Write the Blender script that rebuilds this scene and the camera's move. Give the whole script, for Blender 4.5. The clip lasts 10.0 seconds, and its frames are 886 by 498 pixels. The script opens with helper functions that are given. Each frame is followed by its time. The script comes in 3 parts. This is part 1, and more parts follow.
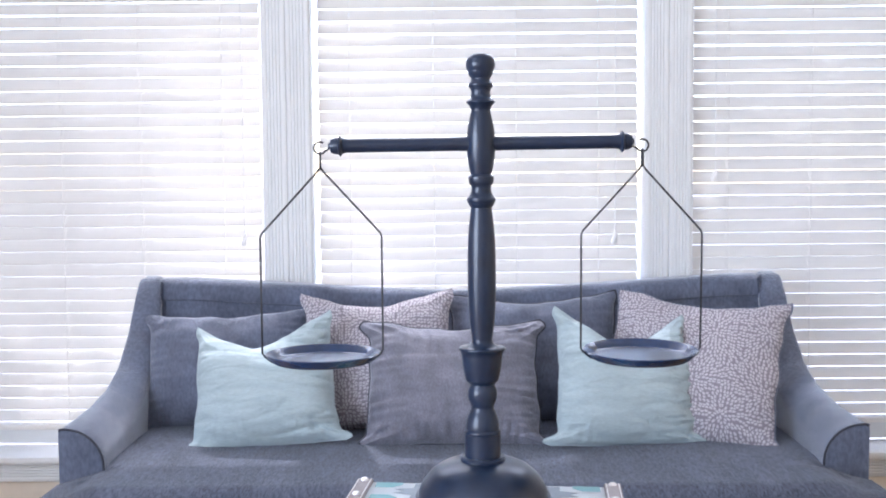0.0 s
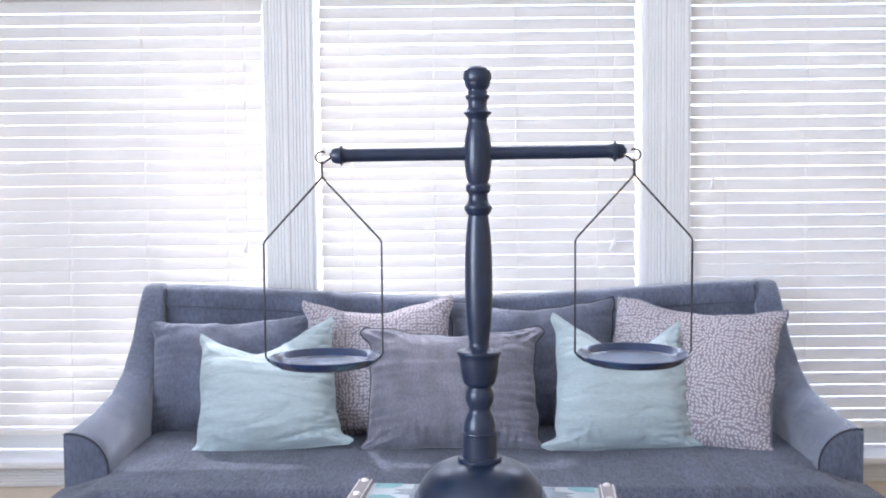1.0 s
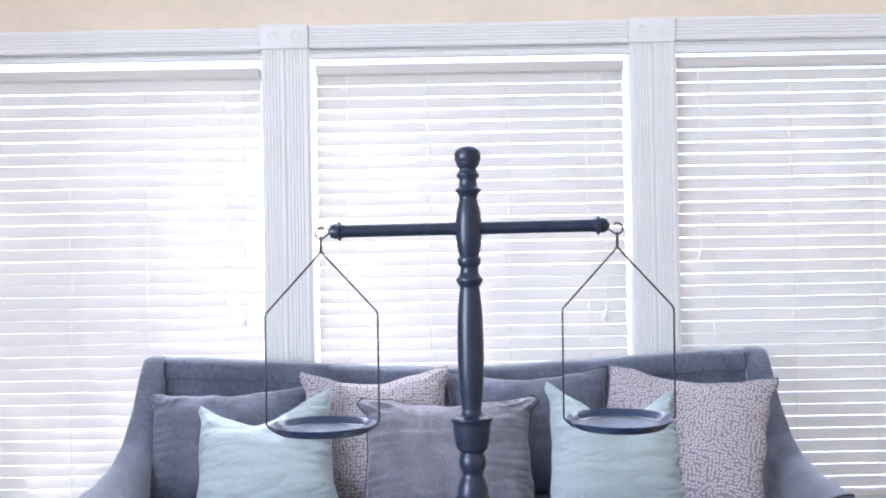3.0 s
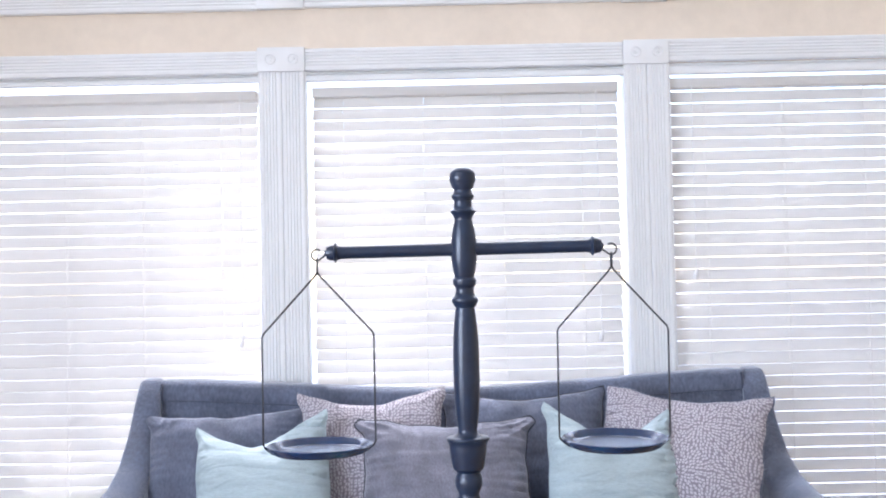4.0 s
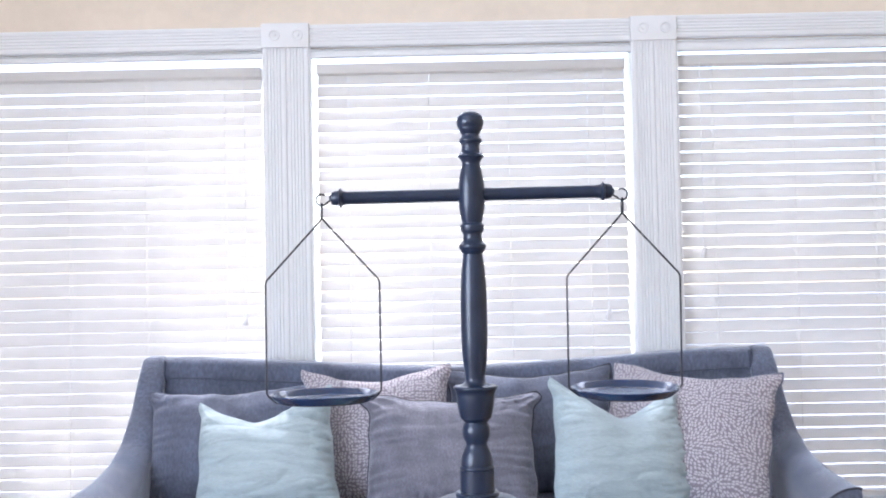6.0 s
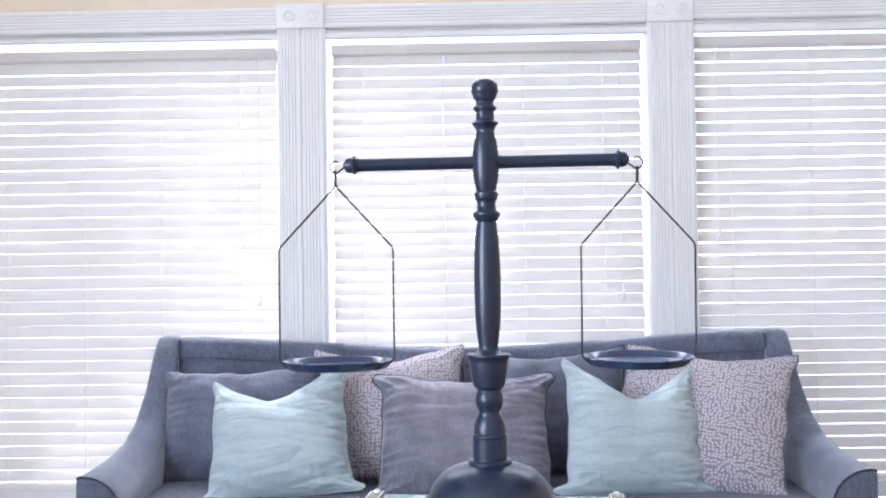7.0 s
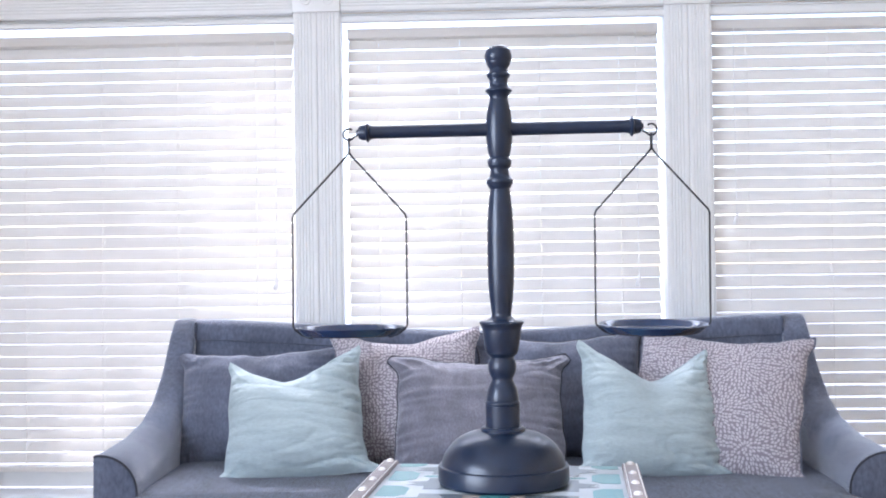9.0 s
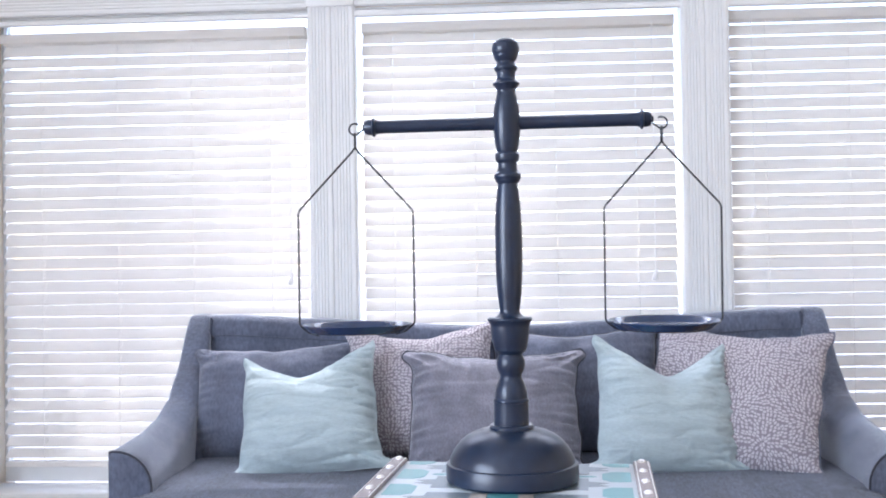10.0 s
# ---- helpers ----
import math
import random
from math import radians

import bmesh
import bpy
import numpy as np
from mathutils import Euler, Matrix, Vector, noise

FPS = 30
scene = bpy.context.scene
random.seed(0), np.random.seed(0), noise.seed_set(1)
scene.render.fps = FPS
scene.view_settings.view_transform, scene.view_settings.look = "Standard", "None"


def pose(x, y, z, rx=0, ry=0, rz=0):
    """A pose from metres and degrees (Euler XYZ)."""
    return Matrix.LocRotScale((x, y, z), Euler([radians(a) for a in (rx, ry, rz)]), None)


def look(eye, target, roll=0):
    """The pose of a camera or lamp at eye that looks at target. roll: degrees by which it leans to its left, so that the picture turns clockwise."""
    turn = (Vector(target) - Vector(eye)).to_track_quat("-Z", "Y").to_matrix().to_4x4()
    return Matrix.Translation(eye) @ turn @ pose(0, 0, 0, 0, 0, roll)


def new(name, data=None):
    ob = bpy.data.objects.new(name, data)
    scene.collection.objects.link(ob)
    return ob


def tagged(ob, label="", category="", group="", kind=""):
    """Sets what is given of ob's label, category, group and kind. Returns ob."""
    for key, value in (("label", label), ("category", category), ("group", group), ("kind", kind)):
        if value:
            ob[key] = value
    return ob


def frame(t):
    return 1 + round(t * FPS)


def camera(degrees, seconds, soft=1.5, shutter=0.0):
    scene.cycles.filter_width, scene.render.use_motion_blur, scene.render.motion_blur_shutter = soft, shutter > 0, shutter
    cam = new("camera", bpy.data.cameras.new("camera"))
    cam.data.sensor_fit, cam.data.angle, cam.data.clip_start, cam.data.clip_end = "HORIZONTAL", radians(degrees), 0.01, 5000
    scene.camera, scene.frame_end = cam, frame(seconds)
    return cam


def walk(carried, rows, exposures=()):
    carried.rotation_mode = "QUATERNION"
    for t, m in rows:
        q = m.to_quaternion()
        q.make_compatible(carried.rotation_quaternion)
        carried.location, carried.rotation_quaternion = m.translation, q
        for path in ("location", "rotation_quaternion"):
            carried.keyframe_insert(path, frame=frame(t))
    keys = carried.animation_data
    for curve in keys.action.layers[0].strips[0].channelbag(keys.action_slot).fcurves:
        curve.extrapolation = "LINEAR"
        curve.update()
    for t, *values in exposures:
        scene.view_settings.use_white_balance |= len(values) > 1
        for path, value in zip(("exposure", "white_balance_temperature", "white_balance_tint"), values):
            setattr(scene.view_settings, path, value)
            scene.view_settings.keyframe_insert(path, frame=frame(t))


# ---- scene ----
cam = camera(47.2, 10.0, soft=1.9)
KELVIN, TINT = 5930, 19.5
EXPOSURES = [(0, 1.71), (1, 1.73), (2.5, 1.76), (4.5, 1.77), (5.5, 1.76), (7.5, 1.73), (10, 1.71)]
PATH = [
    (0, (-0.044, 0.155, 1.199), (-0.061, 2.151, 1.07), -0.5),
    (0.5, (-0.044, 0.127, 1.199), (-0.063, 2.123, 1.071), -0.5),
    (1, (-0.039, 0.115, 1.2), (-0.059, 2.112, 1.086), -0.5),
    (1.5, (-0.04, 0.092, 1.2), (-0.058, 2.091, 1.124), -0.6),
    (2, (-0.039, 0.071, 1.202), (-0.054, 2.07, 1.167), -0.7),
    (2.5, (-0.036, 0.057, 1.202), (-0.05, 2.057, 1.2), -0.8),
    (4, (-0.031, 0.035, 1.202), (-0.036, 2.034, 1.27), -1.2),
    (4.5, (-0.034, 0.044, 1.187), (-0.037, 2.042, 1.262), -1.2),
    (5, (-0.034, 0.053, 1.172), (-0.037, 2.051, 1.248), -1.2),
    (5.5, (-0.037, 0.061, 1.149), (-0.041, 2.059, 1.223), -1.2),
    (7, (-0.037, 0.071, 1.097), (-0.078, 2.07, 1.145), -0.8),
    (7.5, (-0.037, 0.072, 1.083), (-0.084, 2.071, 1.128), -0.8),
    (8, (-0.035, 0.073, 1.073), (-0.088, 2.072, 1.116), -0.7),
    (8.5, (-0.035, 0.073, 1.062), (-0.094, 2.072, 1.103), -0.7),
    (9, (-0.032, 0.073, 1.059), (-0.107, 2.071, 1.097), -0.7),
    (9.5, (-0.028, 0.079, 1.059), (-0.123, 2.076, 1.093), -0.7),
    (10, (-0.015, 0.09, 1.062), (-0.13, 2.087, 1.088), -0.9),
]
walk(cam, [(t, look(eye, target, roll)) for t, eye, target, roll in PATH], [(t, stops, KELVIN, TINT) for t, stops in EXPOSURES])

# ---- world, sun, large lights ----
world = bpy.data.worlds.new("sky")
scene.world = world
world.use_nodes = True
wn = world.node_tree
sky = wn.nodes.new("ShaderNodeTexSky")
sky.sky_type = 'NISHITA'
sky.sun_disc = False
sky.sun_elevation = radians(52)
sky.sun_rotation = radians(-18)
sky.dust_density = 1.3
wn.links.new(sky.outputs[0], wn.nodes["Background"].inputs[0])
wn.nodes["Background"].inputs[1].default_value = 0.15

sun = new("sun", bpy.data.lights.new("sun", "SUN"))
sun.data.energy = 1.5
sun.data.angle = radians(0.55)
sun.data.color = (1.0, 0.96, 0.9)
sun.matrix_world = look((-2.0, 9.6, 9.2), (-0.3, 3.6, 0.8))


def window_lamp(name, w, h, watts, at, to, color=(0.88, 0.94, 1.0)):
    ob = new(name, bpy.data.lights.new(name, "AREA"))
    ob.data.shape, ob.data.size, ob.data.size_y = "RECTANGLE", w, h
    ob.data.energy, ob.data.color = watts, color
    ob.matrix_world = look(at, to)
    return ob


# First lamp is added fill from the left; its window is unseen.
window_lamp("fill_side_lamp", 2.6, 1.9, 66, (-2.72, -1.0, 1.6), (0, -0.92, 1.5), (0.82, 0.93, 1.0))
window_lamp("daylight_transoms", 3.7, 0.75, 14, (0.05, 3.70, 2.72), (0.05, 0, 2.0))


# ---- materials ----
def material(name, color, rough=0.6, metal=0.0, grain=0.0, grain_scale=60, bump=0.0, bump_scale=200, stain=0.0,
             stain_scale=3, sheen=0.0, coat=0.0, spec=0.5, stretch=(1, 1, 1), crumple=0.0, crumple_scale=26):
    """A principled material whose colour varies at two scales, with fine relief."""
    m = bpy.data.materials.new(name)
    m.use_nodes = True
    n, l = m.node_tree.nodes, m.node_tree.links
    b = n["Principled BSDF"]
    b.inputs["Roughness"].default_value = rough
    b.inputs["Metallic"].default_value = metal
    b.inputs["Specular IOR Level"].default_value = spec
    b.inputs["Sheen Weight"].default_value = sheen
    b.inputs["Sheen Roughness"].default_value = 0.4
    b.inputs["Sheen Tint"].default_value = (0.86, 0.91, 1.0, 1)
    b.inputs["Coat Weight"].default_value = coat
    b.inputs["Coat Roughness"].default_value = 0.2
    b.inputs["Base Color"].default_value = (*color, 1)
    co = n.new("ShaderNodeTexCoord")
    mp = n.new("ShaderNodeMapping")
    mp.inputs["Scale"].default_value = stretch
    l.new(co.outputs["Object"], mp.inputs[0])
    last = None
    for amount, scale in ((grain, grain_scale), (stain, stain_scale)):
        if not amount:
            continue
        t = n.new("ShaderNodeTexNoise")
        t.inputs["Scale"].default_value, t.inputs["Detail"].default_value = scale, 4
        l.new(mp.outputs[0], t.inputs["Vector"])
        r = n.new("ShaderNodeMapRange")
        r.inputs["From Min"].default_value, r.inputs["From Max"].default_value = 0.3, 0.7
        r.inputs["To Min"].default_value, r.inputs["To Max"].default_value = 1 - amount, 1 + amount
        l.new(t.outputs["Fac"], r.inputs[0])
        mix = n.new("ShaderNodeMix")
        mix.data_type, mix.blend_type = 'RGBA', 'MULTIPLY'
        mix.inputs[0].default_value = 1
        if last is None:
            mix.inputs[6].default_value = (*color, 1)
        else:
            l.new(last, mix.inputs[6])
        l.new(r.outputs[0], mix.inputs[7])
        last = mix.outputs[2]
    if last is not None:
        l.new(last, b.inputs["Base Color"])
    if bump:
        t = n.new("ShaderNodeTexNoise")
        t.inputs["Scale"].default_value, t.inputs["Detail"].default_value = bump_scale, 3
        l.new(mp.outputs[0], t.inputs["Vector"])
        bp = n.new("ShaderNodeBump")
        bp.inputs["Strength"].default_value, bp.inputs["Distance"].default_value = bump, 0.004
        l.new(t.outputs["Fac"], bp.inputs["Height"])
        if crumple:
            t = n.new("ShaderNodeTexNoise")
            t.inputs["Scale"].default_value, t.inputs["Detail"].default_value = crumple_scale, 4
            t.inputs["Distortion"].default_value = 1.2
            l.new(mp.outputs[0], t.inputs["Vector"])
            wide = n.new("ShaderNodeBump")
            wide.inputs["Strength"].default_value, wide.inputs["Distance"].default_value = crumple, 0.015
            l.new(t.outputs["Fac"], wide.inputs["Height"])
            l.new(wide.outputs[0], bp.inputs["Normal"])
        l.new(bp.outputs[0], b.inputs["Normal"])
    return m


M_WALL = material("beige wall paint", (0.76, 0.675, 0.565), 0.75, grain=0.03, grain_scale=25, bump=0.12, bump_scale=180, stain=0.04)
M_TRIM = material("white trim paint", (0.77, 0.79, 0.80), 0.35, grain=0.02, grain_scale=14, bump=0.05, bump_scale=60, stain=0.03)
M_CEIL = material("ceiling paint", (0.82, 0.81, 0.79), 0.85, grain=0.03, bump=0.2, bump_scale=120)
M_FLOOR = material("oak floor", (0.30, 0.19, 0.11), 0.4, grain=0.25, grain_scale=9, stain=0.15, bump=0.08, stretch=(8, 1, 1))
M_SOFA = material("slate velvet", (0.110, 0.129, 0.185), 0.85, grain=0.22, grain_scale=110, bump=0.5, bump_scale=300, stain=0.34,
                  stain_scale=5, sheen=1.0, spec=0.2, stretch=(1, 1, 0.5), crumple=0.10, crumple_scale=12)
M_BACK = material("slate velvet cushion", (0.130, 0.147, 0.204), 0.85, grain=0.17, grain_scale=150, bump=0.45, bump_scale=340, stain=0.22,
                  stain_scale=8, sheen=0.6, spec=0.2, stretch=(1, 1, 0.5), crumple=0.15, crumple_scale=12)
# Same velvet as M_SOFA; the seat's duller, shaded nap is put into the colour.
M_SEAT = material("slate velvet, darkened for seat", (0.074, 0.086, 0.122), 0.9, grain=0.48, grain_scale=130, bump=0.6, bump_scale=300, stain=0.2,
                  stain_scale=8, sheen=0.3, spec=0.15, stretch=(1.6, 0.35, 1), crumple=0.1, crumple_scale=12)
M_GREY = material("grey velvet cushion", (0.186, 0.188, 0.232), 0.85, grain=0.15, grain_scale=170, bump=0.45, bump_scale=340,
                  stain=0.20, stain_scale=14, sheen=0.5, spec=0.2, crumple=0.26, crumple_scale=14, stretch=(1.25, 1, 0.8))
M_PIPE = material("dark piping", (0.036, 0.040, 0.056), 0.8, grain=0.1, bump=0.2)
M_WELT = material("slate welt", (0.058, 0.068, 0.102), 0.85, grain=0.15, bump=0.3, sheen=0.5)
M_MINT = material("mint linen", (0.405, 0.497, 0.53), 0.8, grain=0.07, grain_scale=160, bump=0.4, bump_scale=380, stain=0.06,
                  stain_scale=12, sheen=0.2, spec=0.25, crumple=0.48, crumple_scale=15, stretch=(0.5, 1, 2.0))
M_BLACK = material("satin black paint", (0.0092, 0.0185, 0.043), 0.30, grain=0.2, grain_scale=40, bump=0.06, bump_scale=70, spec=0.45)
# The blue of reflected sky is put into the pans' base colour.
M_PAN = material("black enamelled metal, sky tinted", (0.011, 0.030, 0.085), 0.19, grain=0.2, grain_scale=40, bump=0.04, bump_scale=60, spec=0.6)
M_WIRE = material("black steel wire", (0.012, 0.013, 0.018), 0.4, metal=0.2, grain=0.2)
M_STRAP = material("taupe leather strap", (0.30, 0.265, 0.265), 0.55, grain=0.12, grain_scale=120, bump=0.4, bump_scale=260)
M_NAIL = material("pearl nailhead", (0.82, 0.80, 0.80), 0.25, metal=0.3, grain=0.05)
M_CORD = material("white cord", (0.85, 0.85, 0.85), 0.7, grain=0.04)
M_WOOD = material("dark table wood", (0.09, 0.05, 0.03), 0.35, grain=0.3, grain_scale=14, bump=0.1, stretch=(1, 10, 10))
M_BOUNCE = material("pale bounce ground", (0.58, 0.57, 0.55), 0.85, grain=0.08, grain_scale=30, stain=0.08, stain_scale=0.6, bump=0.3)
M_LEAF = material("leaves", (0.06, 0.11, 0.035), 0.7, grain=0.3, grain_scale=8)
M_BARK = material("bark", (0.12, 0.09, 0.07), 0.9, grain=0.3, grain_scale=20, bump=0.6)


def slat_material():
    """White painted slat: mostly diffuse, some light passes through."""
    m = material("white slat", (0.86, 0.86, 0.86), 0.4, grain=0.015, grain_scale=30, stain=0.02)
    n, l = m.node_tree.nodes, m.node_tree.links
    tr = n.new("ShaderNodeBsdfTranslucent")
    tr.inputs[0].default_value = (0.908, 0.878, 0.826, 1)
    mix = n.new("ShaderNodeMixShader")
    mix.inputs[0].default_value = 0.54
    l.new(n["Principled BSDF"].outputs[0], mix.inputs[1])
    l.new(tr.outputs[0], mix.inputs[2])
    l.new(mix.outputs[0], n["Material Output"].inputs[0])
    return m


def glass_material():
    m = bpy.data.materials.new("window glass")
    m.use_nodes = True
    b = m.node_tree.nodes["Principled BSDF"]
    b.inputs["Base Color"].default_value = (0.97, 0.99, 0.98, 1)
    b.inputs["Transmission Weight"].default_value = 1
    b.inputs["Roughness"].default_value = 0.0
    b.inputs["IOR"].default_value = 1.45
    return m


def print_material():
    """Taupe cloth printed with small pale petals, each pointing at one of a few scattered centres."""
    m = material("petal print", (0.30, 0.25, 0.27), 0.85, bump=0.3, bump_scale=450, sheen=0.2, spec=0.2)
    n, l = m.node_tree.nodes, m.node_tree.links

    def vec(kind, a, b=None, scale=None, out=0):
        k = n.new("ShaderNodeVectorMath")
        k.operation = kind
        l.new(a, k.inputs[0])
        if b is not None:
            l.new(b, k.inputs[1])
        if scale is not None:
            k.inputs["Scale"].default_value = scale
        return k.outputs[out]

    def calc(kind, a, b=0.0):
        k = n.new("ShaderNodeMath")
        k.operation = kind
        for i, v in enumerate((a, b)):
            if isinstance(v, (int, float)):
                k.inputs[i].default_value = v
            else:
                l.new(v, k.inputs[i])
        return k.outputs[0]

    def scatter(at, scale, loose, feature='F1', out="Position"):
        v = n.new("ShaderNodeTexVoronoi")
        v.voronoi_dimensions, v.feature = '2D', feature
        v.inputs["Scale"].default_value, v.inputs["Randomness"].default_value = scale, loose
        l.new(at, v.inputs["Vector"])
        return v.outputs[out]

    co = n.new("ShaderNodeTexCoord")
    sep = n.new("ShaderNodeSeparateXYZ")
    l.new(co.outputs["Object"], sep.inputs[0])
    flat = n.new("ShaderNodeCombineXYZ")
    l.new(sep.outputs["X"], flat.inputs["X"])
    l.new(sep.outputs["Z"], flat.inputs["Y"])
    here = flat.outputs[0]
    seat_of = scatter(here, 97, 0.7)
    rim = scatter(here, 97, 0.7, 'DISTANCE_TO_EDGE', "Distance")
    heart = scatter(seat_of, 7.2, 0.85)
    along = vec('NORMALIZE', vec('SUBTRACT', seat_of, heart))
    off = vec('SUBTRACT', here, seat_of)
    u = vec('DOT_PRODUCT', off, along, out=1)
    w = vec('LENGTH', vec('CROSS_PRODUCT', off, along), out=1)
    size = calc('ADD', calc('POWER', calc('ABSOLUTE', calc('MULTIPLY', u, 1 / 0.0058)), 2.4), calc('POWER', calc('MULTIPLY', w, 1 / 0.0031), 2.0))
    r = n.new("ShaderNodeMapRange")
    r.inputs["From Min"].default_value, r.inputs["From Max"].default_value = 0.75, 1.15
    r.inputs["To Min"].default_value, r.inputs["To Max"].default_value = 1.0, 0.0
    l.new(size, r.inputs[0])
    gap = n.new("ShaderNodeMapRange")
    gap.inputs["From Min"].default_value, gap.inputs["From Max"].default_value = 0.05, 0.13
    l.new(rim, gap.inputs[0])
    mix = n.new("ShaderNodeMix")
    mix.data_type = 'RGBA'
    mix.inputs[6].default_value = (0.258, 0.232, 0.268, 1)
    mix.inputs[7].default_value = (0.51, 0.49, 0.53, 1)
    l.new(calc('MULTIPLY', r.outputs[0], gap.outputs[0]), mix.inputs[0])
    l.new(mix.outputs[2], n["Principled BSDF"].inputs["Base Color"])
    return m


M_SLAT, M_GLASS, M_PRINT = slat_material(), glass_material(), print_material()


def plain(name, color, rough):
    return material(name, color, rough, grain=0.05, grain_scale=80, bump=0.05, bump_scale=200, coat=0.12, spec=0.3)


M_VGREY = plain("grey vinyl", (0.16, 0.20, 0.235), 0.28)
M_VTEAL = plain("teal vinyl", (0.085, 0.30, 0.32), 0.28)
M_VWHITE = plain("white vinyl", (0.50, 0.56, 0.60), 0.28)
M_VCREAM = plain("cream vinyl", (0.38, 0.34, 0.30), 0.28)


# ---- mesh helpers ----
def mesh_of(bm, mat, smooth=True, sharp=40):
    me = bpy.data.meshes.new("mesh")
    bmesh.ops.recalc_face_normals(bm, faces=bm.faces)
    bm.to_mesh(me)
    bm.free()
    me.materials.append(mat)
    if smooth:
        me.shade_smooth()
        me.set_sharp_from_angle(angle=radians(sharp))
    return me


def part(name, bm, mat, parent=None, label="", smooth=True, sharp=40):
    ob = new(name, mesh_of(bm, mat, smooth, sharp))
    ob.parent = parent
    if label:
        tagged(ob, label)
    return ob


def thing(name, label, category, at=Matrix(), group="", kind=""):
    ob = new(name)
    ob.empty_display_size = 0.05
    ob.matrix_world = at
    return tagged(ob, label, category, group, kind)


def box(x0, x1, y0, y1, z0, z1, bevel=0.0, bm=None):
    bm = bm or bmesh.new()
    made = bmesh.ops.create_cube(bm, size=1)
    for v in made["verts"]:
        v.co = Vector((x0 + (v.co.x + 0.5) * (x1 - x0), y0 + (v.co.y + 0.5) * (y1 - y0), z0 + (v.co.z + 0.5) * (z1 - z0)))
    if bevel:
        edges = list({e for v in made["verts"] for e in v.link_edges})
        bmesh.ops.bevel(bm, geom=edges, offset=bevel, segments=2, affect='EDGES', profile=0.5)
    return bm


def lathe(profile, segments=48, bm=None):
    """A turned solid from (radius, height) pairs, about z."""
    bm = bm or bmesh.new()
    rings = []
    for r, z in profile:
        rings.append([bm.verts.new((r * math.cos(2 * math.pi * k / segments), r * math.sin(2 * math.pi * k / segments), z))
                      for k in range(segments)])
    for a, b in zip(rings, rings[1:]):
        for k in range(segments):
            bm.faces.new((a[k], a[(k + 1) % segments], b[(k + 1) % segments], b[k]))
    bm.faces.new(rings[0])
    bm.faces.new(rings[-1])
    return bm


def tube(points, r, segments=8, bm=None, closed=False):
    """A round wire along points."""
    bm = bm or bmesh.new()
    pts = [Vector(p) for p in points]
    rings, count = [], len(pts)
    for i, p in enumerate(pts):
        a = pts[i - 1] if (i or closed) else p
        b = pts[(i + 1) % count] if (i < count - 1 or closed) else p
        d = (b - a).normalized()
        side = d.cross(Vector((0, 1, 0.02)))
        if side.length < 0.1:
            side = d.cross(Vector((1, 0, 0.02)))
        side.normalize()
        up = side.cross(d)
        rings.append([bm.verts.new(p + r * (math.cos(2 * math.pi * k / segments) * side + math.sin(2 * math.pi * k / segments) * up))
                      for k in range(segments)])
    pairs = list(zip(rings, rings[1:])) + ([(rings[-1], rings[0])] if closed else [])
    for a, b in pairs:
        for k in range(segments):
            bm.faces.new((a[k], a[(k + 1) % segments], b[(k + 1) % segments], b[k]))
    if not closed:
        bm.faces.new(rings[0])
        bm.faces.new(rings[-1])
    return bm


def extrude_profile(profile, length, bm=None):
    """A moulding: a closed (x, y) outline swept along z from 0 to length."""
    bm = bm or bmesh.new()
    low = [bm.verts.new((x, y, 0)) for x, y in profile]
    high = [bm.verts.new((x, y, length)) for x, y in profile]
    n = len(profile)
    for k in range(n):
        bm.faces.new((low[k], low[(k + 1) % n], high[(k + 1) % n], high[k]))
    bm.faces.new(low)
    bm.faces.new(high)
    return bm


def fluted(width, flutes, depth=0.02, groove=0.0038, margin=0.012):
    """Outline of a fluted casing: x across, the face at y = 0, its back at y = depth."""
    out = [(0, depth), (0, 0.004), (0.004, 0)]
    step = (width - 2 * margin) / flutes
    for k in range(flutes):
        x = margin + k * step
        out += [(x + step * 0.12, 0), (x + step * 0.3, groove * 0.85), (x + step * 0.5, groove), (x + step * 0.7, groove * 0.85),
                (x + step * 0.88, 0)]
    return out + [(width - 0.004, 0), (width, 0.004), (width, depth)]


# ---- the room ----
IN, OUT = 3.62, 3.82            # inner and outer face of the window wall
X0, X1, Y0, TOP = -2.75, 2.85, -3.1, 3.3
OPEN = [(-1.827, -0.679), (-0.517, 0.617), (0.772, 1.908)]
BACK = 0.028                    # the openings widen behind the casings
SILL, HEAD, T_SILL, T_HEAD = 0.285, 1.963, 2.26, 3.05
DROP = (-0.005, 0.0, 0.007)   # the three heads are not quite level


def wall_piece(name, x0, x1, y0, y1, z0, z1, parent, mat=M_WALL):
    return part(name, box(x0, x1, y0, y1, z0, z1), mat, parent, smooth=False)


def structure(name, label, category):
    return thing(name, label, category, kind="structure")


floor = tagged(part("floor", box(X0 - 0.2, X1 + 0.2, Y0 - 0.2, OUT, -0.15, 0), M_FLOOR), "brown wooden floor of the room", "floor", kind="structure")
ceiling = tagged(part("ceiling", box(X0, X1, Y0, IN, TOP, TOP + 0.15), M_CEIL), "plain off-white painted ceiling", "ceiling", kind="structure")

